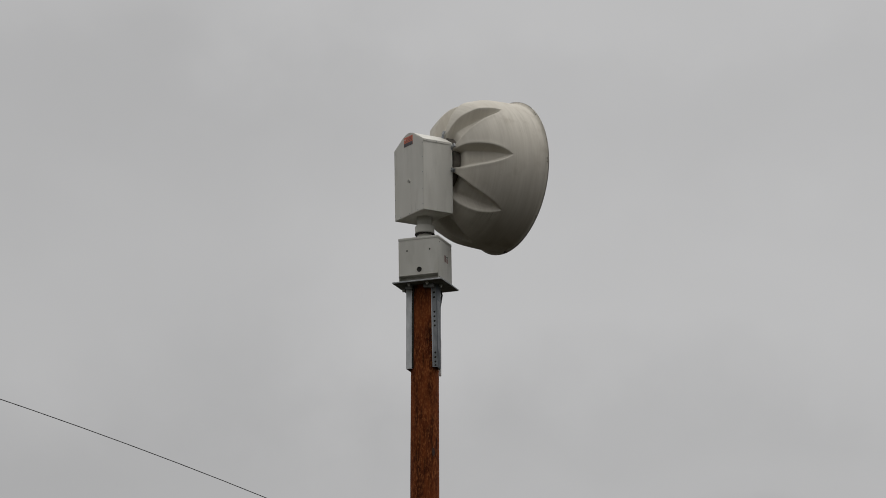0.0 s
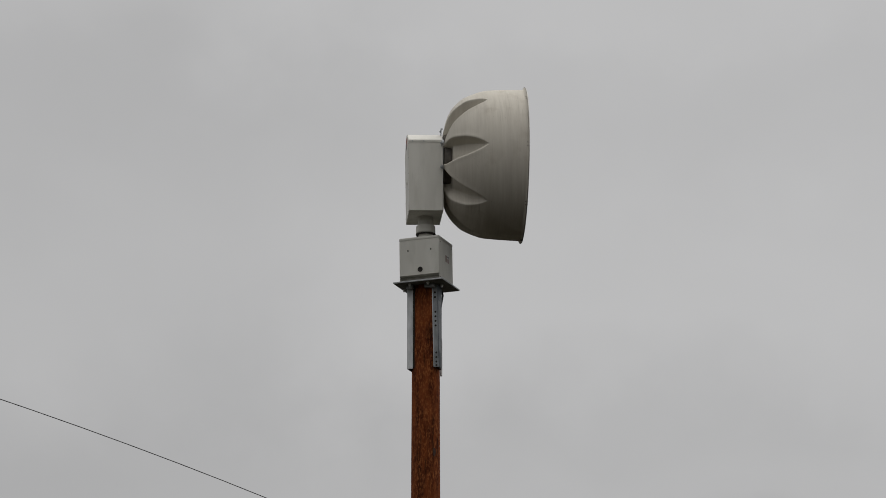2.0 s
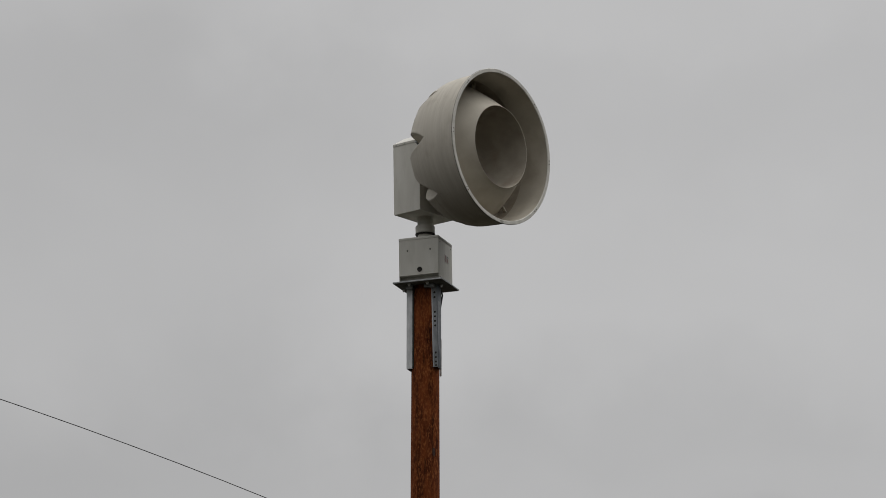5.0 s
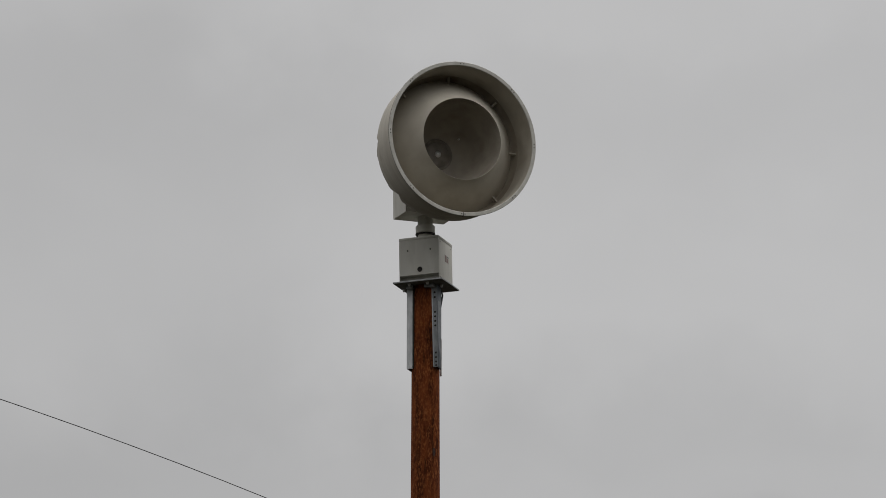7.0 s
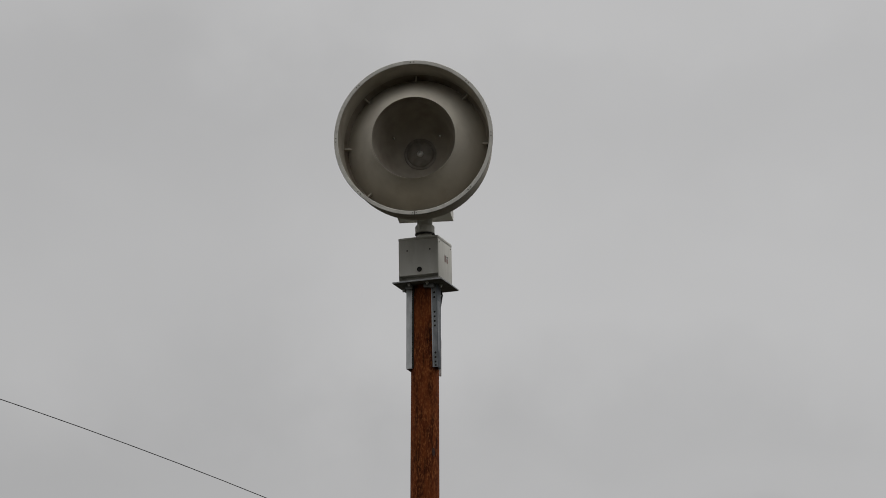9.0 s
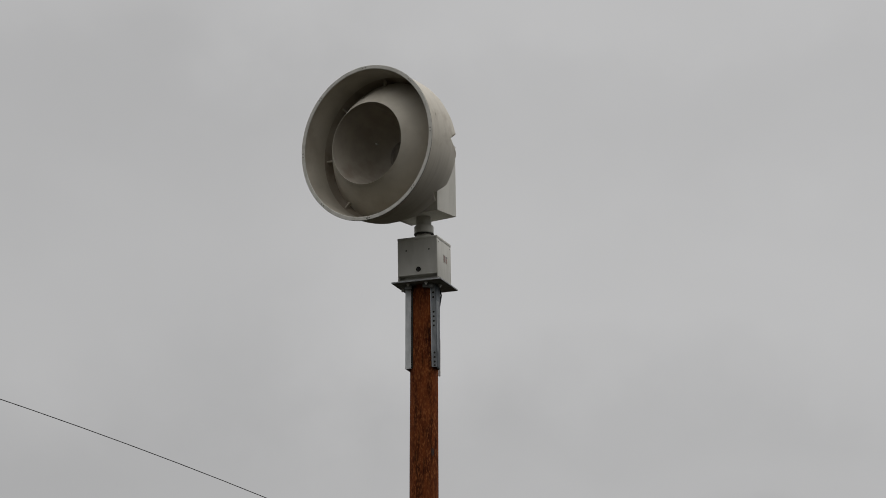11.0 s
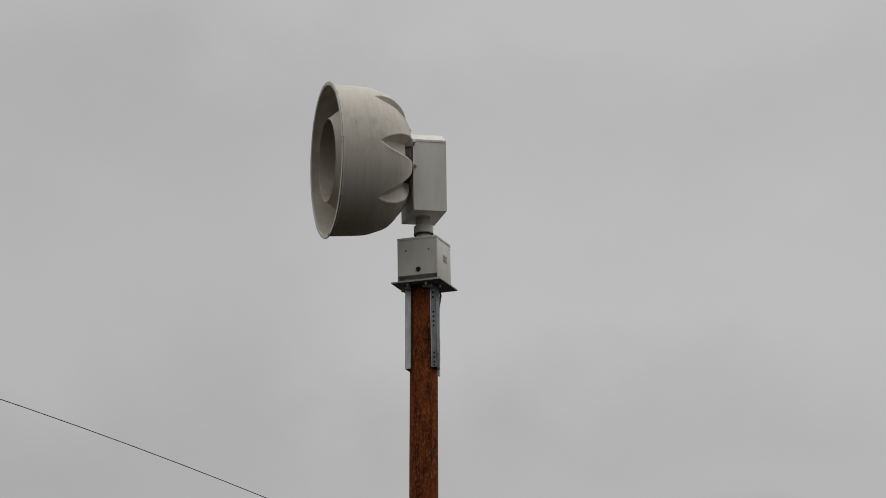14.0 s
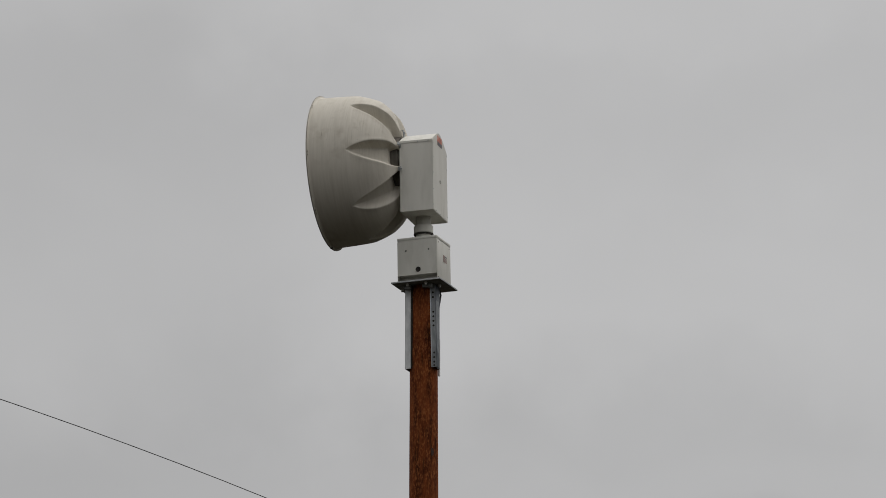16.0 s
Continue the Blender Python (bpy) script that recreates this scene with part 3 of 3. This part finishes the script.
    part("hub_nut", lathe(bmesh.new(), [(0.283, 0.028), (0.292, 0.025), (0.302, 0.016), (0.306, 0.004)], 16, t), BOLT, head, "bright hub nut")
    for x, z, a in ((-0.205, 0.118, 0.375), (0.168, 0.132, 0.335)):
        part("throat_bolt", lathe(bmesh.new(), [(a - 0.06, 0.009), (a, 0.008), (a + 0.004, 0.005)], 10, t @ pose(x, z, 0)), BOLT, head)
    # stays between bell and shell
    stay = None
    for k in range(8):
        m = t @ pose(0, 0, 0, 0, 0, 45 * k)
        if stay is None:
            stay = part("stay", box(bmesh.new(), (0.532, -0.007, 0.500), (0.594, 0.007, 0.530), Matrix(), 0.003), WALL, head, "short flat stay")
            stay.matrix_basis = m
        else:
            repeat(stay, m)
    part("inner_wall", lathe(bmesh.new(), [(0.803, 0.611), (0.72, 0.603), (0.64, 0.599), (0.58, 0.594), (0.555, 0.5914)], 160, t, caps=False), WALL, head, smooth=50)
    part("valley", lathe(bmesh.new(), [(0.555, 0.5912), (0.530, 0.588), (0.508, 0.583), (0.486, 0.576), (0.472, 0.569), (0.469, 0.5635)], 160, t, caps=False), GAP_SHADE, head, "grimy bottom of the gap round the bell, darkened for shade", smooth=60)
    # pairs of small bolts on the rim, and the joint at its foot
    nut = None
    for k in range(8):
        for d in (-1.3, 1.3):
            m = t @ pose(0, 0, 0, 0, 0, 45 * k + d) @ pose(0.6255, 0, 0.807)
            if nut is None:
                nut = part("rim_bolt", bolt_mesh(bmesh.new(), 0.0032, 0.004), CASING, head)
                nut.matrix_basis = m
            else:
                repeat(nut, m)
            repeat(nut, t @ pose(0, 0, 0, 0, 0, 45 * k + d) @ pose(0.632, 0, 0.793) @ pose(0, 0, 0, 0, 100, 0))
    part("rim_joint", box(bmesh.new(), (0.612, -0.0025, 0.790), (0.642, 0.0025, 0.8085), t @ pose(0, 0, 0, 0, 0, -90)), BLACK, head)
    # mounting disc, petal clips and their bolts behind the shell
    part("mounting_disc", lathe(bmesh.new(), [(0.128, 0.05), (0.128, 0.212), (0.134, 0.217), (0.142, 0.217), (0.146, 0.212), (0.146, 0.05)], 64, t), PLATE, head, "dark cast mounting disc")
    part("throat_casing", lathe(bmesh.new(), [(0.14, 0.20), (0.15, 0.236), (0.205, 0.240), (0.205, 0.2)], 64, t), CASING, head)
    clip = peg = None
    for k in range(8):
        m = t @ pose(0, 0, 0, 0, 0, 45 * k + 22.5)
        if clip is None:
            bm = box(bmesh.new(), (0.150, -0.016, 0.121), (0.288, 0.016, 0.128), Matrix(), 0.002)
            box(bm, (0.280, -0.016, 0.121), (0.288, 0.016, 0.138), Matrix(), 0.002)
            clip = part("petal_clip", bm, GALV, head)
            clip.matrix_basis = m
            peg = part("clip_bolt", bolt_mesh(bmesh.new(), 0.008, 0.011), GALV, head)
            peg.matrix_basis = m @ pose(0.262, 0, 0.122, 180, 0, 0)
        else:
            repeat(clip, m)
            repeat(peg, m @ pose(0.262, 0, 0.122, 180, 0, 0))


def make_siren():
    siren = new("outdoor_siren")
    siren.matrix_basis = pose(0, 0, PLATE_LOW)
    tagged(siren, "grey and beige rotating outdoor warning siren on a wooden pole", "siren")
    make_mount(siren)
    make_gearbox(siren)
    return siren, make_head(siren)


# ---------------------------------------------------------------- the wire
def make_wire():
    """A single overhead line running past the pole, bowed sideways to fit the camera's view."""
    pts = []
    for k in range(-60, 61):
        s = k / 60
        u = max(-1.0, min(1.0, s * 20))
        x = -2.3155 + 1.0145 * s * 20
        y = -1.035 + 1.868 * s * 20 + 0.100 * (u * u) + 0.22 * (abs(s * 20) - abs(u))
        z = 9.6
        pts.append((x, y, z))
    ob = part("overhead_wire", tube(bmesh.new(), pts, 0.0034, 6), WIRE)
    return tagged(ob, "thin dark overhead wire crossing the open air", "wire")


# ---------------------------------------------------------------- the bird
def make_bird():
    """A small dark bird, facing +x, its wings on its shoulders."""
    bm = lathe(bmesh.new(), [(-0.085, 0.010), (-0.06, 0.022), (-0.02, 0.034), (0.02, 0.035), (0.05, 0.026), (0.066, 0.021), (0.082, 0.022), (0.097, 0.016), (0.105, 0.006)], 14, pose(0, 0, 0, 0, 90, 0))
    bird = part("bird", bm, FEATHER, smooth=80)
    tagged(bird, "small dark bird flying past with beating wings", "bird")
    part("beak", lathe(bmesh.new(), [(0.100, 0.007), (0.118, 0.004), (0.132, 0.001)], 8, pose(0, 0, -0.002, 0, 90, 0)), BEAK, bird)
    bm = bmesh.new()
    prism(bm, [(-0.07, -0.014), (-0.15, -0.030), (-0.145, 0.0), (-0.15, 0.030), (-0.07, 0.014)], -0.003, 0.003, pose(0, 0, 0, 90, 0, 0))
    part("tail", bm, FEATHER, bird)
    wings = []
    for s in (1, -1):
        bm = bmesh.new()
        rows = [(0.0, 0.034, -0.030), (0.05, 0.036, -0.028), (0.10, 0.028, -0.026), (0.15, 0.010, -0.028), (0.19, -0.012, -0.030), (0.215, -0.032, -0.038)]
        top, low = [], []
        for y, x1, x0 in rows:
            line = [x0 + (x1 - x0) * f for f in (0, 0.35, 0.75, 1)]
            arch = 0.012 * math.sin(math.pi * y / 0.24)
            top.append([bm.verts.new((x, s * y, arch + 0.006 * k)) for x, k in zip(line, (0.1, 0.7, 1, 0.3))])
            low.append([bm.verts.new((x, s * y, arch - 0.003 * k)) for x, k in zip(line, (0.1, 0.7, 1, 0.3))])
        for g in (top, low):
            for one, two in zip(g, g[1:]):
                for i in range(3):
                    bm.faces.new((one[i], one[i + 1], two[i + 1], two[i]))
        rim_top = [r[0] for r in top] + top[-1][1:] + [r[3] for r in reversed(top[:-1])] + top[0][2:0:-1]
        rim_low = [r[0] for r in low] + low[-1][1:] + [r[3] for r in reversed(low[:-1])] + low[0][2:0:-1]
        for i in range(len(rim_top)):
            j = (i + 1) % len(rim_top)
            bm.faces.new((rim_top[i], rim_top[j], rim_low[j], rim_low[i]))
        wings.append(part("wing", bm, FEATHER, bird, smooth=80))
    return bird, wings


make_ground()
pole = make_pole()
siren, head = make_siren()
make_wire()
bird, wings = make_bird()


# ---------------------------------------------------------------- what moves
def sway(t):
    """How far the pole's top swings sideways, in metres."""
    cycles = float(np.interp(t, [0, 4.2, 6.4, 9.4, 11.2, 16], [0, 2.8, 4, 6, 7, 10.2]))
    size = float(np.interp(t, [0, 4.5, 6.5, 9.2, 11.3, 16], [2.3, 2.2, 1.7, 1.5, 1.0, 1.0]))
    rest = float(np.interp(t, [0, 4.5, 6.5, 9.2, 11.3, 16], [0.0, -0.1, -0.4, -0.6, -1.7, -2.4]))
    return (rest + size * (1 - math.cos(2 * math.pi * cycles)) / 2) * 0.0046


def motions():
    steps = [k * 0.25 for k in range(65)]
    walk(siren, [(t, pose(sway(t), 0, PLATE_LOW)) for t in steps])
    walk(pole, [(t, pose(0, 0, 0, 0, math.degrees(sway(t) / 10.6), 0)) for t in steps])
    walk(head, [(t, TILT @ pose(0, 0, AXIS_Z, 0, 0, 122.247 - 14.257 * t + 0.4 * ease((t - 12.0) / 4.0))) for t in steps])
    # the bird crosses behind the siren in the last second
    rows = [(0.0, pose(150, 49, 12, 0, -8, 180)), (7.0, pose(90, 49, 14, 0, -8, 180)), (13.0, pose(31, 49, 18.5, 0, -12, 180)), (14.6, pose(14.6, 49, 21.4, 0, -18, 186))]
    path = ((15.0, 10.34, 22.45), (15.2, 8.20, 23.15), (15.3, 7.15, 23.51), (15.4, 6.02, 23.915), (15.5, 4.98, 24.34), (15.6, 3.85, 24.89), (15.7, 2.80, 25.37), (15.8, 1.68, 25.745), (15.9, 0.63, 26.08), (16.0, -0.46, 26.44))
    nose = {15.5: -6, 15.6: -14, 15.7: -14, 15.8: -10, 15.4: -12}
    turn = {15.4: 200, 15.5: 242, 15.6: 198}
    rows += [(t, pose(x, 49, z, -14 if t == 15.5 else 0, nose.get(t, -22), turn.get(t, 186))) for t, x, z in path]
    walk(bird, rows)
    beats = [(0.0, 10, 0), (14.9, 30, 0), (15.0, -25, 0), (15.1, 40, 0), (15.2, -35, 10), (15.3, 44, 58), (15.4, 5, 40), (15.5, 3, 8), (15.6, -10, 55), (15.7, -12, 62), (15.8, -10, 55), (15.9, 44, 58), (16.0, -20, 5)]
    for s, wing in zip((1, -1), wings):
        walk(wing, [(t, pose(0.01, s * 0.02, 0.012, s * lift, 0, s * fold)) for t, lift, fold in beats])


motions()
